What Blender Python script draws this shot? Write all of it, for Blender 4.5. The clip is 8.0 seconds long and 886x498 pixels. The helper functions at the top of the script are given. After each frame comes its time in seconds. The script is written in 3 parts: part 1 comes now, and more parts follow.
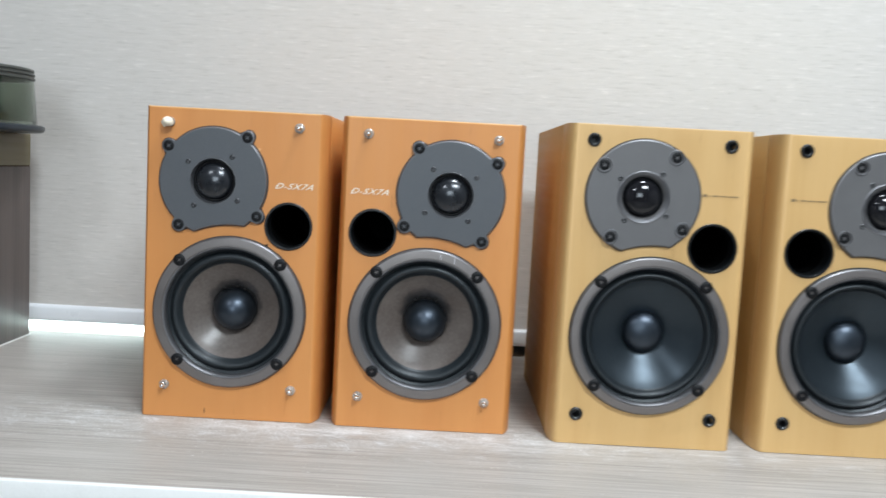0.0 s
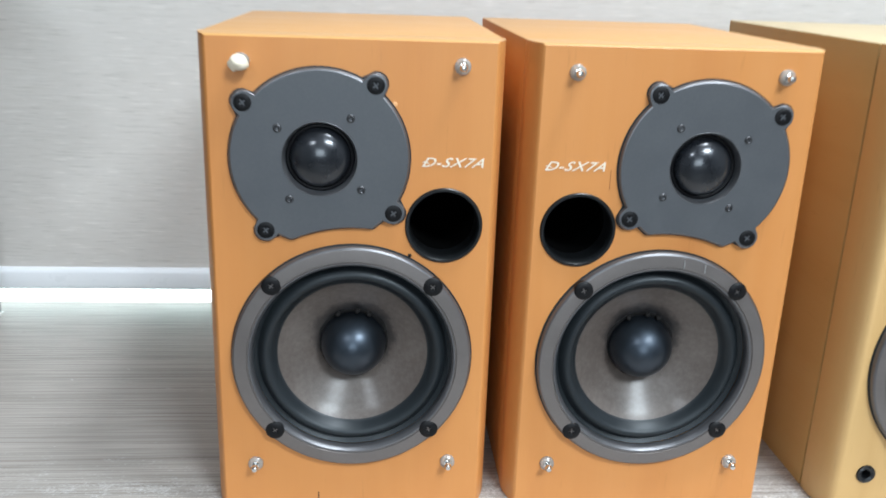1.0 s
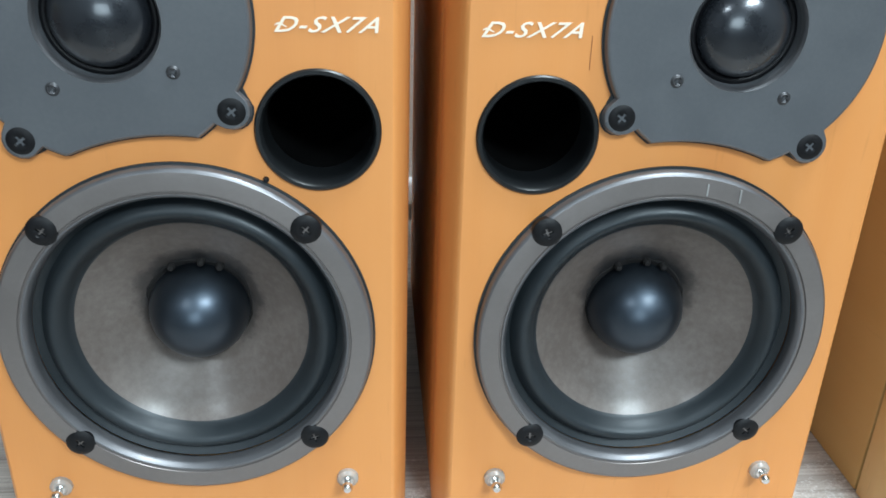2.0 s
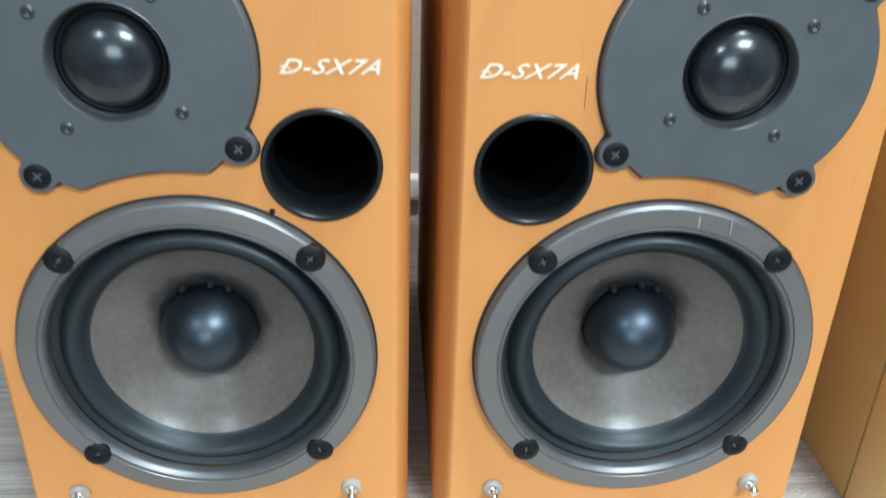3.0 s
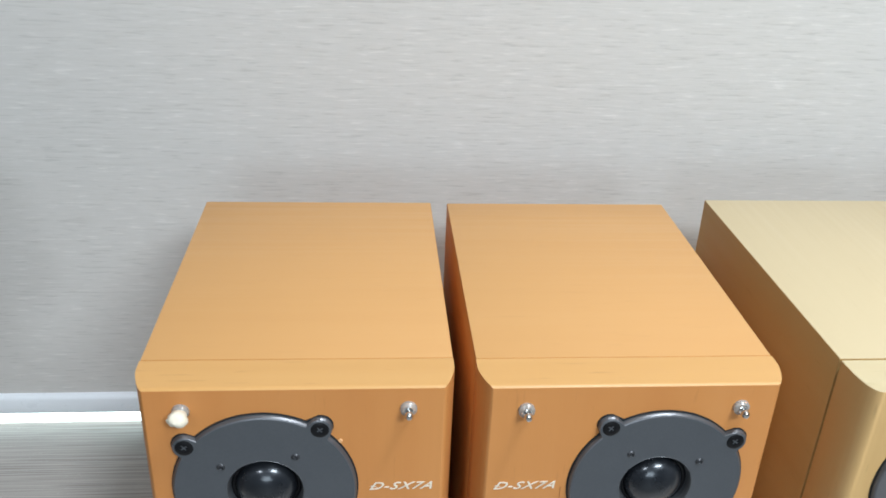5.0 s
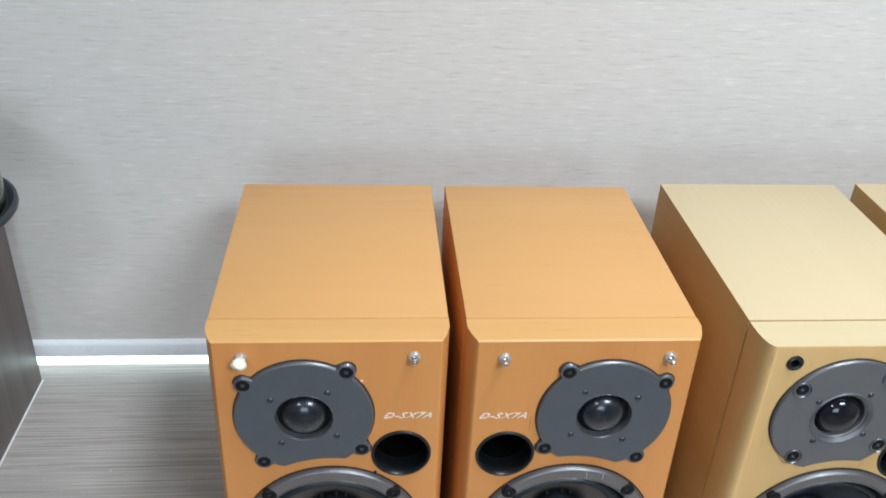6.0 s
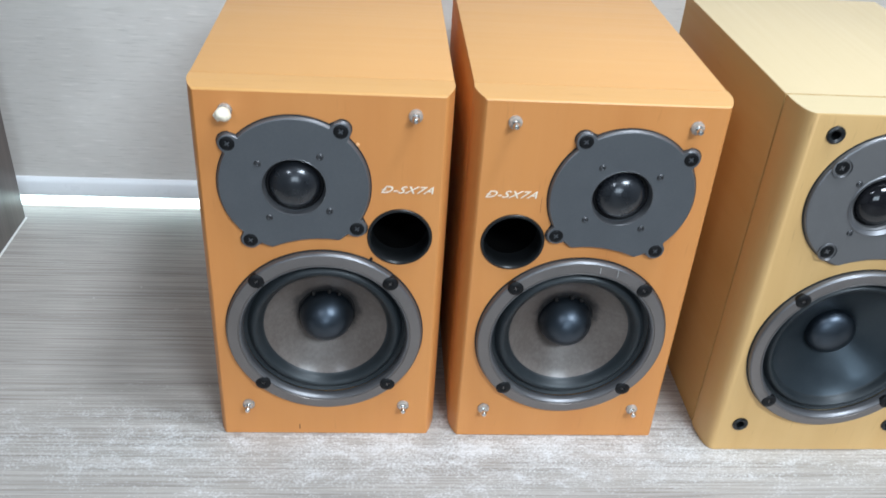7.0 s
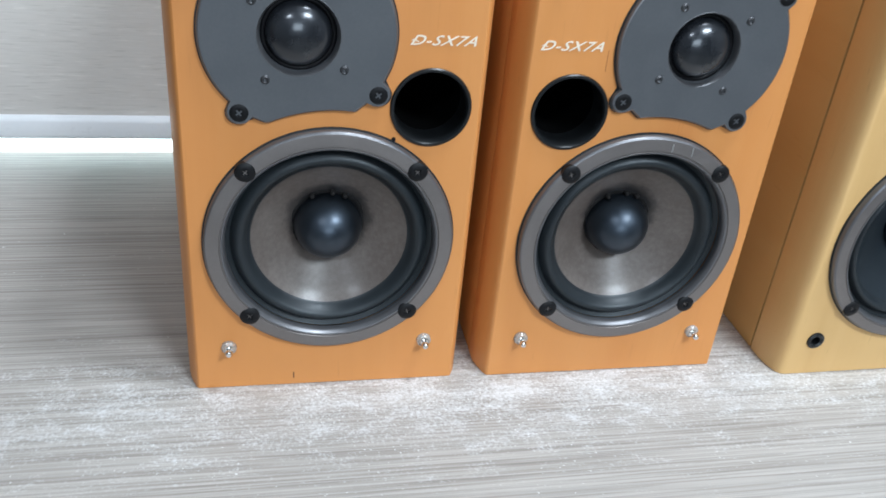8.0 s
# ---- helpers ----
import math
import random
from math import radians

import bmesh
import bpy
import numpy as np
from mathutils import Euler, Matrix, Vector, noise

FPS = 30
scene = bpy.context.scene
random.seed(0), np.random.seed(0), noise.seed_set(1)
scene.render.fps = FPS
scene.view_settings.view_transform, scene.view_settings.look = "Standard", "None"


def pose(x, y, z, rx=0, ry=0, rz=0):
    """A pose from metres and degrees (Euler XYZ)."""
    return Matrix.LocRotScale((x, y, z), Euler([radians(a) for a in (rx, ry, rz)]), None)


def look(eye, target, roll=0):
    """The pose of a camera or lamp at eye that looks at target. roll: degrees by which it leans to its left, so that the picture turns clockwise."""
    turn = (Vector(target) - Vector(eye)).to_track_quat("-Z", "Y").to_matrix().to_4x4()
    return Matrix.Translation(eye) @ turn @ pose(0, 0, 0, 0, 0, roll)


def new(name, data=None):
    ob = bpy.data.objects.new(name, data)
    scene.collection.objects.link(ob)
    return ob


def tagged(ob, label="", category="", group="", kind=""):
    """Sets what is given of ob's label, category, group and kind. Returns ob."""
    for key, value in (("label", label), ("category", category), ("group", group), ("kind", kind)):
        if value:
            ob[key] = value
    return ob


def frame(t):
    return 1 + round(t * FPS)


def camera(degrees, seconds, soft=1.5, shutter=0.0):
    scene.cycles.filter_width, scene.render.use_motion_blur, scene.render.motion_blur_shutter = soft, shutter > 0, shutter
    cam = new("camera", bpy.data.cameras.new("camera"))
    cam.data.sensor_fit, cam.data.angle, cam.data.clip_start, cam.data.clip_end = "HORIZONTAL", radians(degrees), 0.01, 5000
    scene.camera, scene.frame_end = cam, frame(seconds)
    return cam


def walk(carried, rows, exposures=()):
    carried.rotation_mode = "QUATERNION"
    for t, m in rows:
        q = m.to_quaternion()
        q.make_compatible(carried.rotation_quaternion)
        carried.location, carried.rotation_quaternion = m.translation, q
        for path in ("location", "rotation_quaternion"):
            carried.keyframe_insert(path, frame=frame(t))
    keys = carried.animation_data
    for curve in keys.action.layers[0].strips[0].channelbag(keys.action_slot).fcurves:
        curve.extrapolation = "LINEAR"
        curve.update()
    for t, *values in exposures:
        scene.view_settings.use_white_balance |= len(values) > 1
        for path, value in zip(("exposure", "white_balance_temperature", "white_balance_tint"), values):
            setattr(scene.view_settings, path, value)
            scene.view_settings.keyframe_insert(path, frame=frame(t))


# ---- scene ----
cam = camera(54.08, 8.0, soft=1.6, shutter=0.25)
PATH = [
    (0, (0.0079, -0.0082, 0.2198), (0.0026, 1.9827, 0.0297), 3.07),
    (0.3, (-0.0485, 0.0789, 0.2387), (-0.0591, 2.0573, -0.0537), 2.89),
    (0.5, (-0.0758, 0.127, 0.2524), (-0.0871, 2.0962, -0.097), 2.46),
    (0.7, (-0.1193, 0.1791, 0.2651), (-0.0546, 2.1327, -0.1583), 2.51),
    (1, (-0.1563, 0.2762, 0.2885), (0.0025, 2.1723, -0.3275), 2.02),
    (1.2, (-0.1458, 0.3257, 0.2807), (0.0315, 2.1855, -0.4332), 1.29),
    (1.5, (-0.1297, 0.3904, 0.2536), (0.0421, 2.2309, -0.51), 1.43),
    (1.7, (-0.1151, 0.4204, 0.2476), (0.0538, 2.2455, -0.5528), 1.57),
    (2.8, (-0.0986, 0.4458, 0.2528), (0.0454, 2.206, -0.6857), 1.92),
    (3, (-0.1009, 0.4354, 0.2716), (0.0324, 2.2013, -0.6578), 1.71),
    (3.5, (-0.1084, 0.4157, 0.3294), (0.0234, 2.186, -0.592), 1.55),
    (4, (-0.1145, 0.4036, 0.3716), (0.0238, 2.2135, -0.4681), 1.22),
    (4.3, (-0.1144, 0.3956, 0.3991), (0.0281, 2.2158, -0.4173), 1.18),
    (4.5, (-0.116, 0.3887, 0.4185), (0.0284, 2.2064, -0.4033), 1.41),
    (4.7, (-0.1219, 0.3847, 0.4464), (0.0372, 2.1883, -0.4031), 2.17),
    (5.8, (-0.1446, 0.2885, 0.5771), (0.0204, 2.0098, -0.4279), 2.72),
    (6, (-0.1416, 0.2737, 0.5718), (0.0259, 1.9884, -0.4439), 2.91),
    (6.2, (-0.1323, 0.2645, 0.5528), (0.0206, 1.9749, -0.4725), 3.11),
    (6.5, (-0.1278, 0.2488, 0.5064), (0.0229, 1.9497, -0.5349), 3.93),
    (6.8, (-0.1308, 0.2448, 0.466), (0.0206, 1.9342, -0.5936), 4.03),
    (7, (-0.1343, 0.2509, 0.4428), (0.0163, 1.9296, -0.6339), 3.98),
    (7.5, (-0.1516, 0.2555, 0.3792), (0.0385, 1.9446, -0.6748), 4.22),
    (8, (-0.1987, 0.3165, 0.3153), (0.1988, 1.9956, -0.696), 5.65),
]
walk(cam, [(t, look(eye, target, roll)) for t, eye, target, roll in PATH],
     exposures=[(0.0, -0.29, 6520, 10), (1.0, -0.08, 6400, 9), (1.7, 0.04, 6250, 5), (3.0, 0.18, 6100, 1), (3.5, 0.03, 6100, 1), (4.0, -0.25, 6150, 6), (4.5, -0.42, 6300, 8), (6.0, -0.42, 6350, 10), (6.5, -0.4, 6200, 9), (7.0, -0.28, 6180, 9), (8.0, -0.18, 6180, 9)])

# ---- world and lights ----
ROOM_X, ROOM_Y0, ROOM_Y1, FLOOR_Z, CEIL_Z = 1.9, -3.2, 1.075, -0.80, 1.45
world = bpy.data.worlds.new("room_air")
world.use_nodes = True
scene.world = world
world.node_tree.nodes["Background"].inputs[0].default_value = (0.6, 0.65, 0.7, 1)
world.node_tree.nodes["Background"].inputs[1].default_value = 0.0

LAMPS = [  # x, y, width, depth, watts, colour
    (0.29, 0.50, 0.24, 0.20, 19.0, (0.86, 0.94, 1.0)),
    (0.60, -0.70, 0.60, 0.50, 55.0, (0.83, 0.93, 1.0)),
    (-0.95, -0.95, 0.32, 0.26, 15.0, (0.84, 0.92, 1.0)),
]
LED_POWER = 2.4


def ceiling_lamp(x, y, w, d, watts, colour):
    data = bpy.data.lights.new("ceiling_lamp", "AREA")
    data.shape, data.size, data.size_y = "RECTANGLE", w, d
    data.energy, data.color = watts, colour
    ob = new("ceiling_lamp", data)
    ob.matrix_world = pose(x, y, CEIL_Z - 0.035)
    return ob


for row in LAMPS:
    ceiling_lamp(*row)

# unseen frosted window added across the room: frontal fill and highlights on the drivers
WIN_X0, WIN_X1, WIN_Z0, WIN_Z1 = -0.95, 0.45, 0.15, 1.25
fill_light = bpy.data.lights.new("window_daylight", "AREA")
fill_light.shape, fill_light.size, fill_light.size_y = "RECTANGLE", WIN_X1 - WIN_X0 - 0.1, WIN_Z1 - WIN_Z0 - 0.1
fill_light.energy, fill_light.color = 29.0, (0.79, 0.91, 1.0)
new("window_daylight", fill_light).matrix_world = pose((WIN_X0 + WIN_X1) / 2, ROOM_Y0 + 0.006, (WIN_Z0 + WIN_Z1) / 2, 90)


# ---- materials ----
def material(name, colour, rough=0.5, metal=0.0, spec=0.5):
    m = bpy.data.materials.new(name)
    m.use_nodes = True
    b = m.node_tree.nodes["Principled BSDF"]
    b.inputs["Base Color"].default_value = (*colour, 1)
    b.inputs["Roughness"].default_value = rough
    b.inputs["Metallic"].default_value = metal
    b.inputs["Specular IOR Level"].default_value = spec
    return m


class Net:
    """A short way to wire nodes of one material."""

    def __init__(self, m):
        self.t = m.node_tree
        self.b = self.t.nodes["Principled BSDF"]

    def link(self, a, b):
        self.t.links.new(a, b)

    def coords(self, scale, which="Object", rot=(0, 0, 0), shift=None):
        c = self.t.nodes.new("ShaderNodeTexCoord")
        mp = self.t.nodes.new("ShaderNodeMapping")
        mp.inputs["Scale"].default_value = scale
        mp.inputs["Rotation"].default_value = rot
        self.link(c.outputs[which], mp.inputs["Vector"])
        if shift is not None:
            self.link(shift, mp.inputs["Location"])
        return mp.outputs[0]

    def object_random(self, amount):
        o = self.t.nodes.new("ShaderNodeObjectInfo")
        c = self.t.nodes.new("ShaderNodeCombineXYZ")
        for i in range(3):
            n = self.math("MULTIPLY", o.outputs["Random"], amount * (1 + i))
            self.link(n, c.inputs[i])
        return c.outputs[0]

    def noise(self, vec, scale, detail=4.0, rough=0.55, distort=0.0):
        n = self.t.nodes.new("ShaderNodeTexNoise")
        n.inputs["Scale"].default_value = scale
        n.inputs["Detail"].default_value = detail
        n.inputs["Roughness"].default_value = rough
        n.inputs["Distortion"].default_value = distort
        self.link(vec, n.inputs["Vector"])
        return n.outputs["Fac"]

    def ramp(self, fac, stops, smooth=False):
        r = self.t.nodes.new("ShaderNodeValToRGB")
        e = r.color_ramp.elements
        while len(e) < len(stops):
            e.new(0.5)
        for el, (p, c) in zip(e, stops):
            el.position = p
            el.color = (*c, 1) if len(c) == 3 else c
        if smooth:
            r.color_ramp.interpolation = "EASE"
        self.link(fac, r.inputs[0])
        return r.outputs[0]

    def math(self, op, a, b):
        n = self.t.nodes.new("ShaderNodeMath")
        n.operation = op
        for i, v in enumerate((a, b)):
            if isinstance(v, (int, float)):
                n.inputs[i].default_value = v
            else:
                self.link(v, n.inputs[i])
        return n.outputs[0]

    def mix(self, fac, a, b, mode="MIX"):
        n = self.t.nodes.new("ShaderNodeMix")
        n.data_type, n.blend_type = "RGBA", mode
        for sock, v in ((n.inputs[0], fac), (n.inputs[6], a), (n.inputs[7], b)):
            if isinstance(v, (int, float)):
                sock.default_value = v
            elif isinstance(v, tuple):
                sock.default_value = (*v, 1)
            else:
                self.link(v, sock)
        return n.outputs[2]

    def bump(self, height, strength, distance, base=None):
        n = self.t.nodes.new("ShaderNodeBump")
        n.inputs["Strength"].default_value = strength
        n.inputs["Distance"].default_value = distance
        self.link(height, n.inputs["Height"])
        if base is not None:
            self.link(base, n.inputs["Normal"])
        self.link(n.outputs[0], self.b.inputs["Normal"])
        return n.outputs[0]

    def colour(self, c):
        self.link(c, self.b.inputs["Base Color"])

    def rough(self, r):
        self.link(r, self.b.inputs["Roughness"])


def grey(v):
    return (v, v, v)


def veneer(name, light, mid, dark, axis, rough, marks=1.0, spec=0.5):
    """Fine straight-grained veneer; the grain runs along the axis named."""
    m = material(name, mid, rough, 0.0, spec)
    n = Net(m)
    if marks < 1:
        light, dark = (tuple(b + (a - b) * max(0.25, marks) for a, b in zip(c, mid)) for c in (light, dark))
    sc = {"z": (260, 260, 5), "y": (260, 5, 260), "x": (5, 260, 260)}[axis]
    broad = {"z": (34, 34, 2.5), "y": (34, 2.5, 34), "x": (2.5, 34, 34)}[axis]
    shift = n.object_random(3.0)
    g = n.noise(n.coords(sc, shift=shift), 1.0, 5, 0.6)
    w = n.noise(n.coords(broad, shift=shift), 1.0, 3, 0.5, 0.4)
    cloud = n.noise(n.coords((9, 9, 9), shift=shift), 1.0, 3)
    c = n.ramp(w, [(0.25, dark), (0.5, mid), (0.8, light)])
    c = n.mix(0.18 if marks == 1 else 0.10, c, n.ramp(g, [(0.3, dark), (0.65, light)]))
    c = n.mix(n.ramp(cloud, [(0.35, grey(0.0)), (0.75, grey(0.22))]), c, light)
    fl = {"z": (420, 420, 42), "y": (420, 42, 420), "x": (42, 420, 420)}[axis]
    fleck = n.noise(n.coords(fl, shift=shift), 1.0, 2, 0.5)
    c = n.mix(n.ramp(fleck, [(0.66, grey(0.0)), (0.76, grey(0.30 * marks))]), c, tuple(v * 0.62 for v in dark))
    stain = n.noise(n.coords((16, 16, 11), shift=shift), 1.0, 5, 0.65)
    c = n.mix(n.ramp(stain, [(0.56, grey(0.0)), (0.72, grey(0.20 * marks))]), c, dark)
    n.colour(c)
    n.rough(n.ramp(g, [(0.3, grey(rough - 0.05)), (0.7, grey(rough + 0.1))]))
    n.bump(g, 0.12, 0.0006)
    return m


CHERRY_F = veneer("cherry_front", (0.64, 0.278, 0.084), (0.595, 0.244, 0.068), (0.525, 0.192, 0.047), "z", 0.42, 0.6)
# paler copies for faces that look up: light from above put into colour
CHERRY_T_LIT = veneer("cherry_top_lit", (0.602, 0.324, 0.120), (0.573, 0.296, 0.103), (0.526, 0.259, 0.083), "x", 0.40, 0.35)
CHERRY_E_LIT = veneer("cherry_top_edge_lit", (0.620, 0.338, 0.117), (0.592, 0.312, 0.102), (0.545, 0.271, 0.081), "x", 0.38)
MAPLE_E_LIT = veneer("maple_top_edge_lit", (0.580, 0.474, 0.290), (0.560, 0.442, 0.258), (0.520, 0.398, 0.214), "x", 0.38)
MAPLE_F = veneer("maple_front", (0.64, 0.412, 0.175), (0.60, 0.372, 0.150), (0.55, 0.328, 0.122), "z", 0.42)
CHERRY_S = veneer("cherry_side", (0.62, 0.280, 0.085), (0.58, 0.245, 0.068), (0.52, 0.205, 0.052), "y", 0.52, 0.7, 0.2)
# darker copy of the maple front: the flanks' shade put into colour
MAPLE_S_SHADED = veneer("maple_side_shaded", (0.512, 0.322, 0.128), (0.477, 0.288, 0.107), (0.434, 0.250, 0.085), "y", 0.54, 0.7, 0.2)
# paler maple copy, the light on the top put into its colour
MAPLE_T_LIT = veneer("maple_top_lit", (0.580, 0.462, 0.290), (0.552, 0.432, 0.258), (0.512, 0.386, 0.214), "y", 0.42, 0.25)


def dusty(name, colour, dust, amount, rough, metal=0.0, scale=60.0, spec=0.5):
    m = material(name, colour, rough, metal, spec)
    n = Net(m)
    v = n.coords((1, 1, 1), shift=n.object_random(2.0))
    a = n.noise(v, scale, 6, 0.7)
    f = n.noise(v, scale * 14, 3, 0.6)
    k = n.math("ADD", n.math("MULTIPLY", a, 0.6), n.math("MULTIPLY", f, 0.4))
    k = n.ramp(k, [(0.42, grey(0.0)), (0.72, grey(amount))])
    n.colour(n.mix(k, colour, dust))
    n.rough(n.ramp(a, [(0.3, grey(max(rough - 0.06, 0.03))), (0.7, grey(min(rough + 0.1, 1)))]))
    n.bump(f, 0.05, 0.0004)
    return m


FRAME_GREY = dusty("woofer_frame_paint", (0.190, 0.171, 0.164), (0.262, 0.238, 0.230), 0.30, 0.38, 0.6, 40)
FRAME_EDGE = dusty("turned_metal_edge", (0.175, 0.175, 0.185), (0.25, 0.25, 0.26), 0.25, 0.40, 0.8, 90)
PLATE_GREY = dusty("tweeter_plate_paint", (0.084, 0.089, 0.098), (0.15, 0.155, 0.16), 0.22, 0.46, 0.25, 50)
PLATE_PALE = dusty("pale_tweeter_plate_paint", (0.135, 0.132, 0.134), (0.2, 0.2, 0.2), 0.2, 0.45, 0.3, 50)
RUBBER = dusty("surround_rubber", (0.018, 0.023, 0.027), (0.04, 0.043, 0.046), 0.15, 0.40, 0.3, 60, 0.45)
CONE_BROWN = dusty("smoky_cone", (0.094, 0.074, 0.064), (0.205, 0.178, 0.162), 0.50, 0.46, 0.0, 26, 0.45)
Net(CONE_BROWN).b.inputs["Coat Weight"].default_value = 0.4
Net(CONE_BROWN).b.inputs["Coat Roughness"].default_value = 0.25
CONE_BLACK = dusty("black_cone", (0.034, 0.045, 0.055), (0.07, 0.08, 0.09), 0.20, 0.34, 0.7, 35, 0.5)
CAP_BLACK = dusty("dust_cap_black", (0.052, 0.066, 0.086), (0.08, 0.09, 0.10), 0.12, 0.40, 1.0, 80, 0.5)
DOME_BLACK = dusty("dome_black", (0.019, 0.022, 0.028), (0.05, 0.05, 0.055), 0.10, 0.28, 0.55, 90, 0.5)
DOME_ROLL = dusty("dome_roll_black", (0.003, 0.003, 0.004), (0.012, 0.012, 0.013), 0.12, 0.36, 0.0, 90, 0.22)


for gloss, weight, rough in ((DOME_BLACK, 0.8, 0.16), (CAP_BLACK, 0.35, 0.30)):
    Net(gloss).b.inputs["Coat Weight"].default_value = weight
    Net(gloss).b.inputs["Coat Roughness"].default_value = rough


def neck_shade(m, cz):
    """Darkens the cone round the cap, wider above it: shade and cap reflection put into colour."""
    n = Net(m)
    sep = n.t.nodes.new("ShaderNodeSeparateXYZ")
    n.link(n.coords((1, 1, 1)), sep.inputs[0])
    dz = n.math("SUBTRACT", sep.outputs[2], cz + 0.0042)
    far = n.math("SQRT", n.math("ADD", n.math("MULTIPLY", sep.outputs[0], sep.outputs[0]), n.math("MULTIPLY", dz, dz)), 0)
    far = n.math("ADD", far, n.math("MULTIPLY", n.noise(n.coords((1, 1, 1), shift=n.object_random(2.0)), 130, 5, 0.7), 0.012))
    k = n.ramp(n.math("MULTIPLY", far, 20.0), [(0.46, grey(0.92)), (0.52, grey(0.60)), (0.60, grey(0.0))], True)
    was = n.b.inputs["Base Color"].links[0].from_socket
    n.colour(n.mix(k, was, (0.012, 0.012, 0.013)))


# dark halo in the cone's colour for the shade round the cap
neck_shade(CONE_BROWN, 0.0900)
DOME_GLOSS = material("dome_gloss_black", (0.008, 0.008, 0.010), 0.07)
SCREW_BLACK = dusty("black_screw", (0.004, 0.004, 0.005), (0.02, 0.02, 0.02), 0.15, 0.46, 0.0, 200, 0.22)
SCREW_GREY = dusty("small_grey_screw", (0.055, 0.055, 0.06), (0.2, 0.2, 0.2), 0.3, 0.4, 0.6, 200)
PORT_BLACK = dusty("port_plastic", (0.007, 0.008, 0.009), (0.014, 0.014, 0.014), 0.12, 0.32, 0.0, 20, 0.45)
# near-black matte: the shade deep in the tube put into colour
BORE_SHADE = dusty("shaded_bore", (0.0015, 0.0015, 0.0016), (0.004, 0.004, 0.004), 0.3, 0.75, 0.0, 40, 0.05)
PIN_METAL = material("pin_metal", (0.72, 0.71, 0.69), 0.22, 1.0)
WASHER = material("clear_washer", (0.66, 0.63, 0.58), 0.2)
Net(WASHER).b.inputs["Transmission Weight"].default_value = 0.6
CREAM = dusty("cream_putty", (0.78, 0.70, 0.56), (0.62, 0.5, 0.36), 0.5, 0.7, 0.0, 300)
# glue beads, and the neck ring that also paints in shade
GLUE_SHADE = dusty("black_glue_shade", (0.012, 0.011, 0.011), (0.03, 0.028, 0.026), 0.3, 0.8, 0.0, 200, 0.15)
INK_WHITE = material("white_ink", (0.80, 0.70, 0.57), 0.45)
INK_DARK = material("dark_ink", (0.24, 0.16, 0.075), 0.5)
NICK_DARK = material("dark_nick", (0.14, 0.055, 0.02), 0.7)
NICK_PALE = material("pale_chip", (0.74, 0.40, 0.18), 0.7)
CRACK = material("hairline_crack", (0.30, 0.105, 0.028), 0.7)
SCRATCH = material("scratch_metal", (0.6, 0.6, 0.6), 0.35, 0.8)
SEAM_DARK = material("seam_shadow_gap", (0.06, 0.035, 0.015), 0.8)


def wallpaper():
    m = material("slub_wallpaper", (0.599, 0.563, 0.528), 0.75, 0, 0.25)
    n = Net(m)
    slub = n.noise(n.coords((26, 26, 300)), 1.0, 3, 0.6)
    thread = n.noise(n.coords((60, 60, 1100)), 1.0, 2, 0.5)
    patch = n.noise(n.coords((2.5, 2.5, 4)), 1.0, 4)
    c = n.ramp(slub, [(0.27, (0.529, 0.499, 0.467)), (0.41, (0.586, 0.558, 0.524)), (0.62, (0.599, 0.568, 0.538)), (0.76, (0.688, 0.654, 0.621))])
    c = n.mix(n.ramp(patch, [(0.35, grey(0)), (0.7, grey(0.4))]), c, (0.583, 0.548, 0.510))
    c = n.mix(0.12, c, n.ramp(thread, [(0.35, (0.499, 0.467, 0.437)), (0.65, (0.678, 0.639, 0.611))]))
    dash = n.noise(n.coords((52, 52, 600)), 1.0, 2, 0.5)
    c = n.mix(n.ramp(dash, [(0.61, grey(0)), (0.71, grey(0.40))]), c, (0.739, 0.700, 0.658))
    c = n.mix(n.ramp(dash, [(0.31, grey(0.46)), (0.40, grey(0))]), c, (0.456, 0.429, 0.402))
    n.colour(c)
    h = n.math("ADD", slub, n.math("MULTIPLY", thread, 0.4))
    n.bump(h, 0.22, 0.0010)
    return m


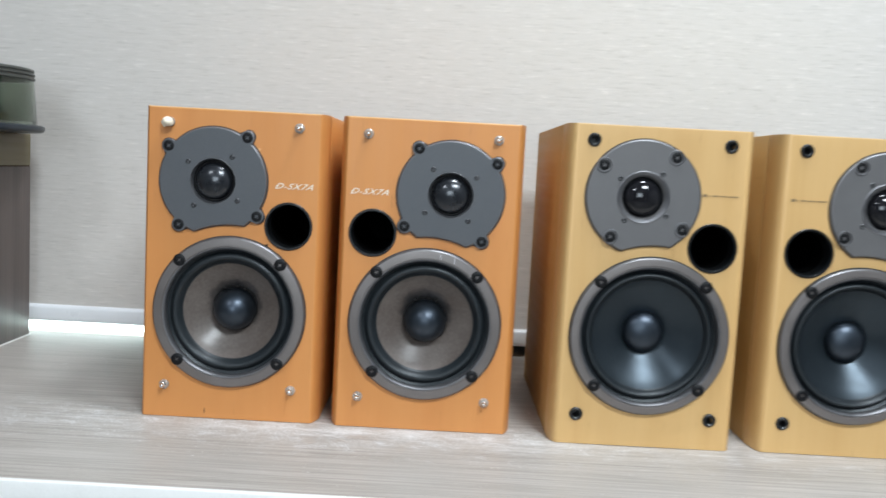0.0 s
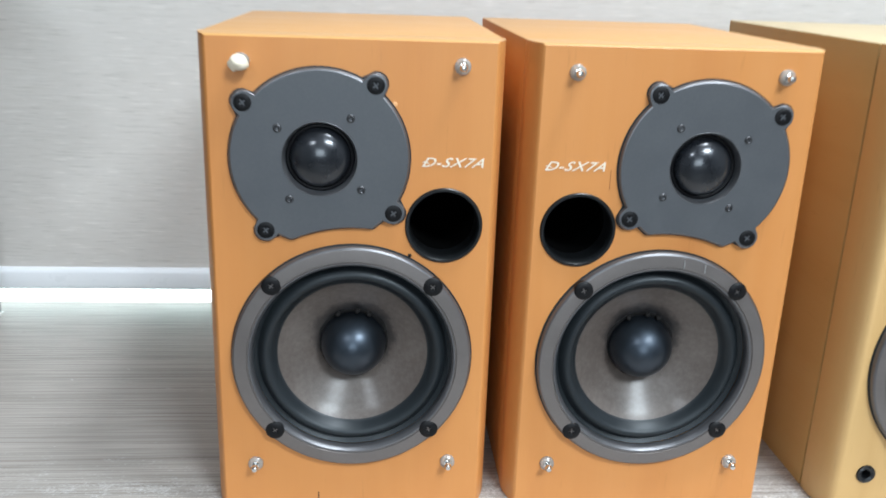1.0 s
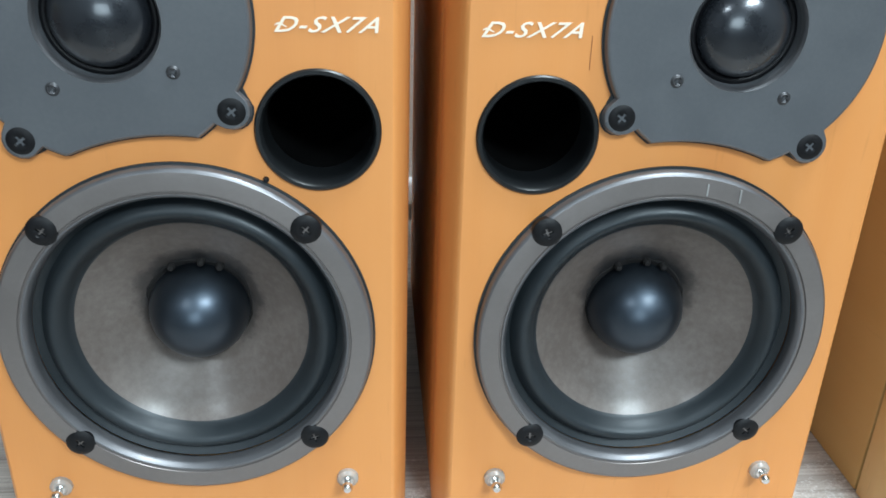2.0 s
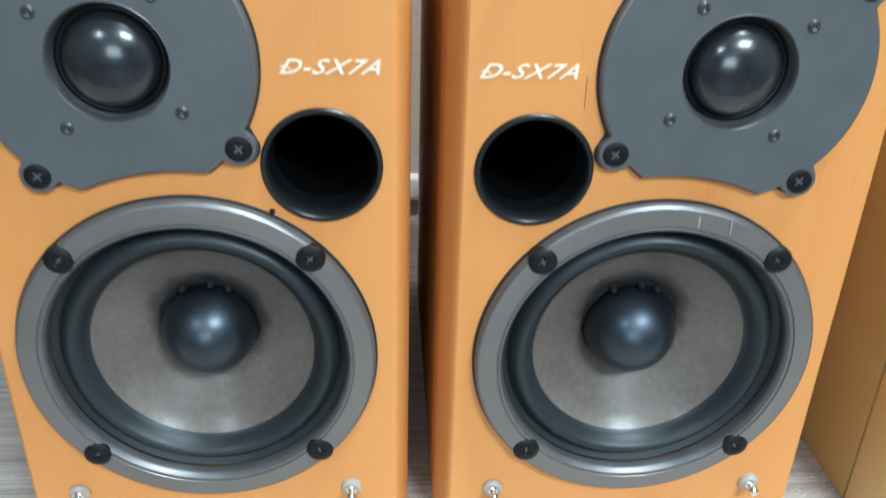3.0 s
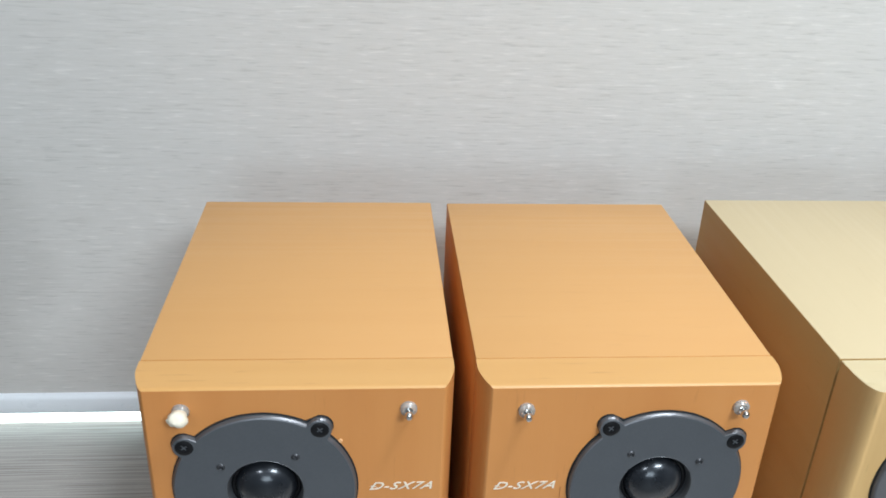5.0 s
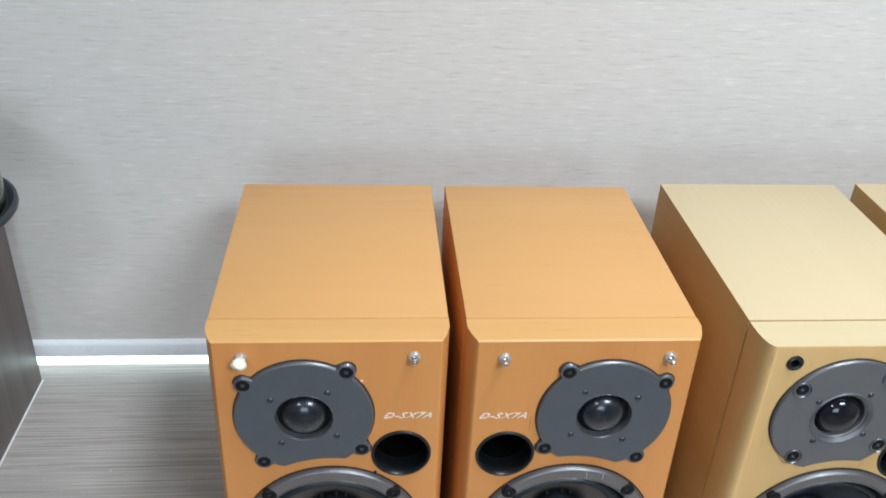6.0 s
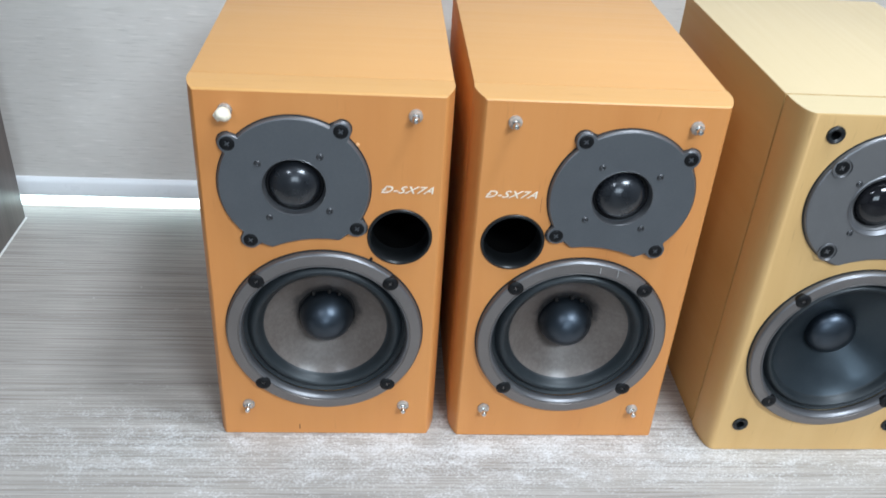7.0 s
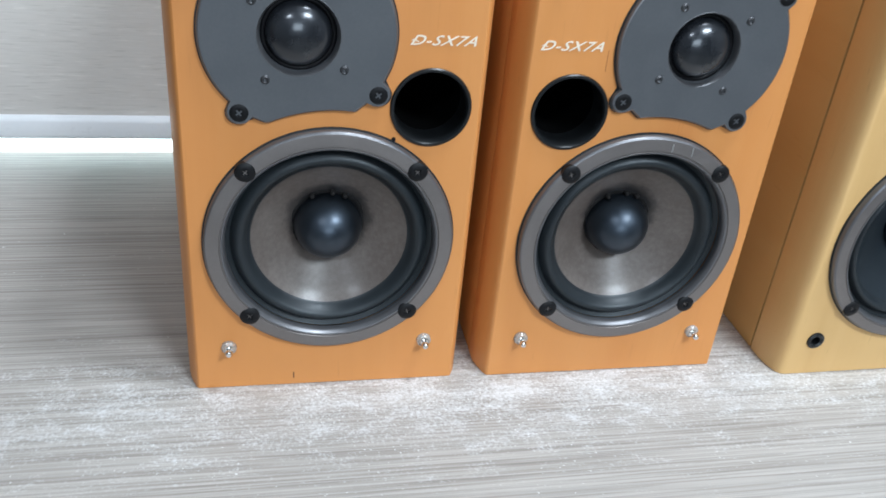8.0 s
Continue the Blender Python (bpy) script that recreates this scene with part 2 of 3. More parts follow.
def laminate():
    """Grey-brown wood laminate with streaks along the shelf and spilt white powder near its middle."""
    m = material("driftwood_laminate", (0.3, 0.27, 0.25), 0.42)
    n = Net(m)
    fine = n.noise(n.coords((5, 640, 40)), 1.0, 3, 0.7)
    dash = n.noise(n.coords((9, 520, 40)), 1.0, 2, 0.6)
    streak = n.noise(n.coords((3.0, 90, 20)), 1.0, 4, 0.6)
    broad = n.noise(n.coords((1.0, 16, 8)), 1.0, 3, 0.5, 0.2)
    c = n.ramp(streak, [(0.28, (0.293, 0.265, 0.243)), (0.48, (0.372, 0.342, 0.316)), (0.72, (0.445, 0.417, 0.388))])
    c = n.mix(0.50, c, n.ramp(fine, [(0.36, (0.145, 0.124, 0.106)), (0.49, (0.402, 0.364, 0.332)), (0.62, (0.605, 0.567, 0.53))]))
    c = n.mix(n.ramp(dash, [(0.54, grey(0)), (0.62, grey(0.42))]), c, (0.155, 0.134, 0.115))
    c = n.mix(n.ramp(broad, [(0.35, grey(0)), (0.7, grey(0.4))]), c, (0.42, 0.392, 0.368))
    # powder: thick by the loudspeakers' feet, thin and patchy elsewhere
    place = n.coords((1, 1, 1))
    sep = n.t.nodes.new("ShaderNodeSeparateXYZ")
    n.link(place, sep.inputs[0])
    dy = n.math("ABSOLUTE", n.math("SUBTRACT", sep.outputs[1], 0.684), 0)
    near = n.math("SUBTRACT", 1.0, n.math("MULTIPLY", dy, 12.0))
    near = n.math("MAXIMUM", near, 0.0)
    side = n.math("ABSOLUTE", n.math("SUBTRACT", sep.outputs[0], -0.06), 0)
    side = n.math("MAXIMUM", n.math("SUBTRACT", 1.0, n.math("MULTIPLY", side, 1.3)), 0.0)
    near = n.math("MULTIPLY", near, side)
    blot = n.noise(n.coords((38, 80, 34)), 1.0, 8, 0.80, 0.3)
    grit = n.noise(n.coords((520, 560, 520)), 1.0, 4, 0.85)
    k = n.math("ADD", n.math("MULTIPLY", blot, 0.52), n.math("MULTIPLY", grit, 0.58))
    k = n.math("ADD", k, n.math("MULTIPLY", near, 0.148))
    k = n.ramp(k, [(0.635, grey(0)), (0.680, grey(0.34)), (0.76, grey(0.80))])
    n.colour(n.mix(k, c, (0.74, 0.74, 0.745)))
    n.rough(n.math("ADD", n.math("MULTIPLY", k, 0.4), n.ramp(fine, [(0.3, grey(0.36)), (0.7, grey(0.5))])))
    n.bump(n.math("ADD", fine, n.math("MULTIPLY", k, 1.2)), 0.25, 0.0008)
    return m


def walnut():
    m = material("dark_walnut", (0.08, 0.06, 0.055), 0.45)
    n = Net(m)
    g = n.noise(n.coords((30, 75, 1.5)), 1.0, 4, 0.6, 0.2)
    f = n.noise(n.coords((200, 330, 5)), 1.0, 4, 0.6)
    c = n.ramp(g, [(0.3, (0.064, 0.046, 0.042)), (0.58, (0.110, 0.086, 0.079)), (0.68, (0.130, 0.103, 0.094)), (0.74, (0.215, 0.178, 0.160))])
    n.colour(n.mix(0.3, c, n.ramp(f, [(0.3, (0.06, 0.045, 0.04)), (0.7, (0.18, 0.145, 0.13))])))
    n.bump(f, 0.15, 0.0005)
    return m


WALLPAPER, LAMINATE, WALNUT = wallpaper(), laminate(), walnut()
OLIVE = veneer("olive_top_board", (0.20, 0.17, 0.095), (0.17, 0.14, 0.076), (0.13, 0.105, 0.058), "y", 0.45)
PAINT = dusty("plain_wall_paint", (0.24, 0.24, 0.245), (0.20, 0.20, 0.20), 0.5, 0.8, 0.0, 4)
CEIL_PAINT = dusty("ceiling_paint", (0.42, 0.42, 0.42), (0.36, 0.36, 0.36), 0.4, 0.85, 0.0, 4)
FLOOR_TILE = dusty("floor_vinyl", (0.22, 0.21, 0.20), (0.16, 0.15, 0.14), 0.5, 0.4, 0.0, 6)
TRIM_WHITE = dusty("satin_white_trim", (0.84, 0.86, 0.89), (0.74, 0.76, 0.79), 0.3, 0.3, 0.0, 30)
EDGE_WHITE = dusty("white_edge_band", (0.80, 0.80, 0.78), (0.62, 0.62, 0.60), 0.35, 0.4, 0.0, 50)
CARCASS = dusty("pale_carcass_board", (0.56, 0.58, 0.56), (0.48, 0.49, 0.48), 0.4, 0.5, 0.0, 12)
SAUCER = dusty("blue_black_plastic", (0.018, 0.024, 0.032), (0.07, 0.08, 0.09), 0.3, 0.35, 0.0, 60)
LID_DARK = dusty("dark_ridged_lid", (0.05, 0.055, 0.05), (0.12, 0.12, 0.11), 0.3, 0.4, 0.0, 60)
SMOKED = material("smoked_glass", (0.43, 0.49, 0.42), 0.06)
Net(SMOKED).b.inputs["Transmission Weight"].default_value = 1.0
Net(SMOKED).b.inputs["IOR"].default_value = 1.45
POWDER = dusty("white_powder", (0.80, 0.80, 0.79), (0.66, 0.65, 0.63), 0.4, 0.9, 0.0, 400)


def glowing(name, colour, strength):
    m = material(name, colour, 0.5)
    b = Net(m).b
    b.inputs["Emission Color"].default_value = (*colour, 1)
    b.inputs["Emission Strength"].default_value = strength
    return m


LED = glowing("led_strip_glow", (0.88, 1.0, 0.98), LED_POWER)
PANE = glowing("frosted_pane", (0.80, 0.92, 1.0), 1.5)
DIFFUSER = glowing("lamp_diffuser", (0.96, 0.98, 1.0), 2.5)


# ---- mesh helpers ----
def finish(name, bm, mat, smooth=True):
    bmesh.ops.recalc_face_normals(bm, faces=bm.faces)
    for f in bm.faces:
        f.smooth = smooth
    me = bpy.data.meshes.new(name)
    bm.to_mesh(me)
    bm.free()
    if smooth:
        me.set_sharp_from_angle(angle=radians(32))
    me.materials.append(mat)
    return me


def part(name, bm, mat, parent, label="", smooth=True):
    ob = new(name, bm if isinstance(bm, bpy.types.Mesh) else finish(name, bm, mat, smooth))
    ob.parent = parent
    if label:
        ob["label"] = label
    return ob


def placed(name, mesh, parent, x, y, z, turn=0.0, label=""):
    ob = new(name, mesh)
    ob.parent = parent
    ob.location = (x, y, z)
    ob.rotation_euler = (0, turn, 0)
    if label:
        ob["label"] = label
    return ob


def block(x0, x1, y0, y1, z0, z1, bevel=0.0, segs=2):
    bm = bmesh.new()
    bmesh.ops.create_cube(bm, size=1.0)
    for v in bm.verts:
        v.co = Vector(((x0 + x1) / 2 + v.co.x * (x1 - x0), (y0 + y1) / 2 + v.co.y * (y1 - y0), (z0 + z1) / 2 + v.co.z * (z1 - z0)))
    if bevel:
        bmesh.ops.bevel(bm, geom=bm.edges[:], offset=bevel, segments=segs, affect="EDGES", profile=0.5)
    return bm


def structure(name, bm, mat, label, smooth=True):
    return tagged(new(name, finish(name, bm, mat, smooth)), label=label, category=name.split("_")[0], kind="structure")


def lathe(profile, seg=48, cx=0.0, cz=0.0, axis="y", wobble=None):
    """Turns (radius, height) round the axis; a radius of 0 closes it."""
    bm = bmesh.new()
    rings = []
    for r, h in profile:
        if r <= 1e-7:
            rings.append([bm.verts.new((cx, h, cz) if axis == "y" else (cx, cz, h))])
            continue
        ring = []
        for i in range(seg):
            a = 2 * math.pi * i / seg
            rr = r * (1 + (wobble(a, h) if wobble else 0))
            p = (cx + rr * math.cos(a), h, cz + rr * math.sin(a)) if axis == "y" else (cx + rr * math.cos(a), cz + rr * math.sin(a), h)
            ring.append(bm.verts.new(p))
        rings.append(ring)
    for a, b in zip(rings, rings[1:]):
        for i in range(seg):
            j = (i + 1) % seg
            if len(a) == 1 and len(b) == 1:
                continue
            if len(a) == 1:
                bm.faces.new((a[0], b[i], b[j]))
            elif len(b) == 1:
                bm.faces.new((a[i], b[0], a[j]))
            else:
                bm.faces.new((a[i], b[i], b[j], a[j]))
    return bm


def arc(r0, h0, r1, h1, bulge, n=8):
    """Points of a half-roll from (r0, h0) to (r1, h1), bulging towards -h."""
    out = []
    for i in range(n + 1):
        u = i / n
        out.append((r0 + (r1 - r0) * u, h0 + (h1 - h0) * u - bulge * math.sin(math.pi * u)))
    return out


# ---- large structure ----
WALL_Y, SHELF_FRONT = 1.000, 0.540
T = 0.08
structure("floor", block(-ROOM_X - T, ROOM_X + T, ROOM_Y0 - T, ROOM_Y1 + T, FLOOR_Z - T, FLOOR_Z), FLOOR_TILE, "plain grey-brown vinyl floor of the room")
structure("ceiling", block(-ROOM_X - T, ROOM_X + T, ROOM_Y0 - T, ROOM_Y1 + T, CEIL_Z, CEIL_Z + T), CEIL_PAINT, "plain white painted ceiling of the room")
south = block(-ROOM_X - T, WIN_X0, ROOM_Y0 - T, ROOM_Y0, FLOOR_Z, CEIL_Z)
for x0, x1, z0, z1 in ((WIN_X1, ROOM_X + T, FLOOR_Z, CEIL_Z), (WIN_X0, WIN_X1, FLOOR_Z, WIN_Z0), (WIN_X0, WIN_X1, WIN_Z1, CEIL_Z)):
    south.from_mesh(finish("wall_piece", block(x0, x1, ROOM_Y0 - T, ROOM_Y0, z0, z1), PAINT))
structure("wall_south", south, PAINT, "plain pale painted wall with one added window")
# added window, out of view, that holds the frontal fill light
window = tagged(new("window_1"), label="frosted window in a white frame, unseen, added as fill light", category="window", kind="structure")
part("pane", block(WIN_X0 + 0.03, WIN_X1 - 0.03, ROOM_Y0 - 0.045, ROOM_Y0 - 0.037, WIN_Z0 + 0.03, WIN_Z1 - 0.03), PANE, window, "frosted glass, glowing as added fill light")
for x0, x1, z0, z1 in ((WIN_X0, WIN_X0 + 0.04, WIN_Z0, WIN_Z1), (WIN_X1 - 0.04, WIN_X1, WIN_Z0, WIN_Z1), (WIN_X0 + 0.04, WIN_X1 - 0.04, WIN_Z0, WIN_Z0 + 0.04), (WIN_X0 + 0.04, WIN_X1 - 0.04, WIN_Z1 - 0.04, WIN_Z1)):
    part("window_frame", block(x0, x1, ROOM_Y0 - 0.06, ROOM_Y0 - 0.02, z0, z1, 0.003), TRIM_WHITE, window)
structure("wall_west", block(-ROOM_X - T, -ROOM_X, ROOM_Y0, ROOM_Y1, FLOOR_Z, CEIL_Z), PAINT, "plain pale painted side wall of the room")
structure("wall_east", block(ROOM_X, ROOM_X + T, ROOM_Y0, ROOM_Y1, FLOOR_Z, CEIL_Z), PAINT, "plain pale painted side wall of the room")
structure("wall_north", block(-ROOM_X - T, ROOM_X + T, ROOM_Y1, ROOM_Y1 + T, FLOOR_Z, CEIL_Z), PAINT, "painted wall behind the papered panel")
structure("wall_panel", block(-ROOM_X, ROOM_X, WALL_Y + 0.004, ROOM_Y1, 0.030, CEIL_Z), WALLPAPER, "pale grey wallpaper with fine horizontal slub threads")
structure("trim", block(-ROOM_X, ROOM_X, WALL_Y - 0.0015, WALL_Y + 0.0230, 0.0130, 0.0328, 0.0045, 4), TRIM_WHITE, "satin white rounded trim along the wall's foot")

shelf = tagged(new("display_shelf"), label="grey-brown wood laminate display shelf dusted with white powder", category="shelf", kind="structure")
part("shelf_board", block(-ROOM_X + 0.01, ROOM_X - 0.01, SHELF_FRONT + 0.004, ROOM_Y1 - 0.004, -0.036, 0.0), LAMINATE, shelf)
part("edge_band", block(-ROOM_X + 0.01, ROOM_X - 0.01, SHELF_FRONT - 0.002, SHELF_FRONT + 0.0035, -0.038, 0.0012, 0.0009, 2), EDGE_WHITE, shelf, "white edge band on the shelf's front")
part("carcass", block(-ROOM_X + 0.01, ROOM_X - 0.01, SHELF_FRONT + 0.012, ROOM_Y1 - 0.004, FLOOR_Z, -0.037), CARCASS, shelf, "pale board under the shelf")
LED_END = -0.135
led_body = block(-ROOM_X + 0.02, LED_END, WALL_Y + 0.0045, WALL_Y + 0.0360, 0.0002, 0.0040, 0.0008)
led_body.from_mesh(finish("led_back", block(-ROOM_X + 0.02, LED_END, WALL_Y + 0.0240, WALL_Y + 0.0358, 0.0040, 0.0200, 0.0008), LED))
tagged(new("led_strip", finish("led_strip", led_body, LED)),
       label="white glowing light strip on the shelf behind the trim", category="light strip")

for x, y, w, d, watts, colour in LAMPS:
    lamp = tagged(new("ceiling_light"), label="flat white rectangular ceiling light, switched on", category="ceiling light", group="ceiling lights")
    lamp.location = (x, y, CEIL_Z)
    part("frame", block(-w / 2 - 0.02, w / 2 + 0.02, -d / 2 - 0.02, d / 2 + 0.02, -0.026, 0.0, 0.003), PAINT, lamp)
    part("diffuser", block(-w / 2, w / 2, -d / 2, d / 2, -0.030, -0.0262, 0.001), DIFFUSER, lamp, "glowing white diffuser")


# ---- loudspeakers ----
def screw_mesh(name, r, mat, slot):
    """A low screw head with a sunk cross socket; it faces -y."""
    def cross(a, h):
        return -0.60 if round(h * 1e5) in (-20, -105) and min(a % (math.pi / 2), math.pi / 2 - a % (math.pi / 2)) > 0.30 else 0.0
    return finish(name, lathe([(0, -0.0001), (slot * 0.8, -0.0002), (slot, -0.00105), (slot * 1.25, -0.00135), (r * 0.60, -0.00125), (r * 0.85, -0.0009), (r, -0.0003), (r, 0.002)], 24, wobble=cross), mat)


BIG_SCREW = screw_mesh("screw", 0.0051, SCREW_BLACK, 0.0017)
CUP = finish("screw_cup", lathe([(0.0062, -0.0002), (0.0060, -0.0009), (0.0056, -0.0010), (0.0052, 0.0)], 24), FRAME_EDGE)
SMALL_SCREW = screw_mesh("small_screw", 0.0023, SCREW_GREY, 0.0011)
PIN = finish("pin", lathe([(0, -0.0080), (0.0013, -0.0076), (0.0020, -0.0065), (0.0020, -0.0054), (0.0013, -0.0044), (0.0012, -0.0030), (0.0020, -0.0026), (0.0020, 0.001)], 12), PIN_METAL)
WASH = finish("washer", lathe([(0.0011, -0.0022), (0.0028, -0.0024), (0.0040, -0.0014), (0.0042, 0.0006)], 16), WASHER)
SOCKET = finish("grille_socket", lathe([(0, 0.012), (0.0026, 0.012), (0.0028, -0.0008), (0.0042, -0.0016), (0.0054, -0.0010), (0.0056, 0.001)], 20), PORT_BLACK)


def front_with_holes(w0, w1, h, thick, holes):
    """A baffle board: chamfered at both sides, eased along the top, bored through at the holes (x, z, r)."""
    bm = bmesh.new()
    rings = []
    wide = w1 - w0
    if thick < 0.025:  # a chamfer, softly bowed
        steps = [(0.0, 0.0, 0.0010)]
        for k in range(1, 13):
            u = (k / 12) ** 1.5
            bow = 0.5 * u + 0.5 * math.sqrt(1 - (1 - u) ** 2)
            steps.append((0.0150 * u, wide * bow, max(0.0, 0.0010 - 0.0004 * k)))
    else:  # a broad rounded flank that runs out at the seam
        steps = [(0.0, 0.0, 0.0012)]
        for k in range(1, 13):
            a = math.pi / 2 * k / 12
            steps.append(((thick - 0.001) * (1 - math.cos(a)) ** 1.3, wide * math.sin(a), max(0.0, 0.0012 - 0.0006 * k)))
    steps += [(thick - 0.0003, wide, 0.0), (thick, wide - 0.0002, 0.0002)]
    for y, dx, dz in steps:
        hw, zt = w0 + dx, h - dz
        rings.append([bm.verts.new(p) for p in ((-hw, y, 0.0004), (hw, y, 0.0004), (hw, y, zt), (-hw, y, zt))])
    for a, b in zip(rings, rings[1:]):
        for i in range(4):
            bm.faces.new((a[i], a[(i + 1) % 4], b[(i + 1) % 4], b[i]))
    loops = [[v.co.copy() for v in rings[0]]]
    verts = list(rings[0])
    for x, z, r in holes:
        n = 56
        ring = [bm.verts.new((x + r * math.cos(-2 * math.pi * i / n), 0, z + r * math.sin(-2 * math.pi * i / n))) for i in range(n)]
        deep = [bm.verts.new((v.co.x, thick * 0.9, v.co.z)) for v in ring]
        for i in range(n):
            bm.faces.new((ring[i], ring[(i + 1) % n], deep[(i + 1) % n], deep[i]))
        loops.append([v.co.copy() for v in ring])
        verts += ring
    flat = [[Vector((c.x, c.z, 0)) for c in lp] for lp in loops]
    from_tess = tessellate(flat)
    for tri in from_tess:
        bm.faces.new([verts[i] for i in tri])
    return bm


def lit_top_veneer(me, mat):
    """Gives faces that look up the paler veneer copy, top light put into colour."""
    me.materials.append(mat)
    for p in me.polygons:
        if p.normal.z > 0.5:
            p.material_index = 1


def hollow(x0, x1, y0, y1, z0, z1, bevel, wall=0.009):
    """A box open towards -y, with walls of that thickness."""
    bm = block(x0, x1, y0, y1, z0, z1, bevel)
    gone = [f for f in bm.faces if f.normal.y < -0.99]
    rim = sorted({v for f in gone for v in f.verts}, key=lambda v: math.atan2(v.co.z - (z0 + z1) / 2, v.co.x))
    bmesh.ops.delete(bm, geom=gone, context="FACES")
    cx, cz = (x0 + x1) / 2, (z0 + z1) / 2
    inner = [bm.verts.new((cx + sx * ((x1 - x0) / 2 - wall), y0, cz + sz * ((z1 - z0) / 2 - wall))) for sx, sz in ((-1, -1), (1, -1), (1, 1), (-1, 1))]
    deep = [bm.verts.new((v.co.x, y1 - wall, v.co.z)) for v in inner]
    for i in range(4):
        j = (i + 1) % 4
        bm.faces.new((inner[i], inner[j], deep[j], deep[i]))
        bm.faces.new((rim[i], rim[j], inner[j], inner[i]))
    bm.faces.new(deep)
    return bm


def frame_ring(hw, z0, z1, band, y0, y1):
    """A rectangular ring that closes the joint behind the baffle."""
    bm = bmesh.new()
    rows = []
    for y in (y0, y1):
        for b in (0, band):
            rows.append([bm.verts.new(p) for p in ((-hw + b, y, z0 + b), (hw - b, y, z0 + b), (hw - b, y, z1 - b), (-hw + b, y, z1 - b))])
    for a, b in ((0, 1), (1, 3), (3, 2), (2, 0)):
        for i in range(4):
            j = (i + 1) % 4
            bm.faces.new((rows[a][i], rows[a][j], rows[b][j], rows[b][i]))
    return bm


def tessellate(loops):
    import mathutils
    return mathutils.geometry.tessellate_polygon(loops)


def tweeter_outline(a, radius, ears, notch):
    """How far the plate reaches in the direction a. ears: (angle, distance, radius); notch: (x, z, radius)."""
    u = Vector((math.cos(a), math.sin(a)))
    r = radius
    w = Vector(notch[:2])
    along = w.dot(u)
    inside = notch[2] ** 2 - w.length_squared + along ** 2
    if inside > 0 and along > 0:
        r = min(r, along - math.sqrt(inside))
    for ang, dist, er in ears:
        d = a - ang
        s = er ** 2 - (dist * math.sin(d)) ** 2
        if s > 0 and math.cos(d) > 0:
            r = max(r, dist * math.cos(d) + math.sqrt(s))
    return r


def tweeter_plate(cx, cz, radius, ears, notch, hole, lip):
    bm = bmesh.new()
    n = 240
    rings = []
    for k, y in ((1.0, 0.001), (1.0, -0.0017), (0.988, -0.0027), (0.972, -0.0030)):
        rings.append([(tweeter_outline(2 * math.pi * i / n, radius, ears, notch) * k, y) for i in range(n)])
    for r, y in ((hole + lip, -0.0030), (hole + lip * 0.9, -0.0031), (hole + lip * 0.5, -0.0022), (hole + 0.0001, -0.0006), (hole - 0.0005, 0.004)):
        rings.append([(r, y)] * n)
    vs = [[bm.verts.new((cx + r * math.cos(2 * math.pi * i / n), y, cz + r * math.sin(2 * math.pi * i / n))) for i, (r, y) in enumerate(ring)] for ring in rings]
    for a, b in zip(vs, vs[1:]):
        for i in range(n):
            j = (i + 1) % n
            bm.faces.new((a[i], a[j], b[j], b[i]))
    return bm


def glue_shade_ring(wz, c, side):
    """A thin dark ring that lies on the cone's neck, glue and painted shade, thicker on top."""
    bm = bmesh.new()
    n, m = 72, 4
    rows = []
    for k in range(m + 1):
        row = []
        for i in range(n):
            a = 2 * math.pi * i / n
            reach = 0.0006 + 0.0020 * max(0.0, math.sin(a)) ** 0.7 + 0.0012 * noise.noise((2.4 * math.cos(a) + 5 * side, 2.4 * math.sin(a), 1.7)) + 0.0006 * noise.noise((9 * math.cos(a), 9 * math.sin(a) + side, 4.1))
            r = 0.0178 + max(0.0004, reach) * k / m
            u = (c - r) / (c - 0.0170)
            y = 0.0056 + 0.0160 * u ** 0.95 - (0.0005 if k < m else 0.0001)
            row.append(bm.verts.new((r * math.cos(a), y, wz + r * math.sin(a))))
        rows.append(row)
    for p, q in zip(rows, rows[1:]):
        for i in range(n):
            bm.faces.new((p[i], p[(i + 1) % n], q[(i + 1) % n], q[i]))
    return bm


def flat_ring(cx, cz, radius, ears, notch):
    """A thin gasket that peeps out round the tweeter plate."""
    bm = bmesh.new()
    n = 160
    rows = []
    for grow, y in ((0.0007, 0.0005), (0.0007, -0.0006), (-0.004, -0.0008)):
        row = []
        for i in range(n):
            a = 2 * math.pi * i / n
            r = tweeter_outline(a, radius, ears, notch) + grow
            row.append(bm.verts.new((cx + r * math.cos(a), y, cz + r * math.sin(a))))
        rows.append(row)
    for p, q in zip(rows, rows[1:]):
        for i in range(n):
            bm.faces.new((p[i], p[(i + 1) % n], q[(i + 1) % n], q[i]))
    return bm


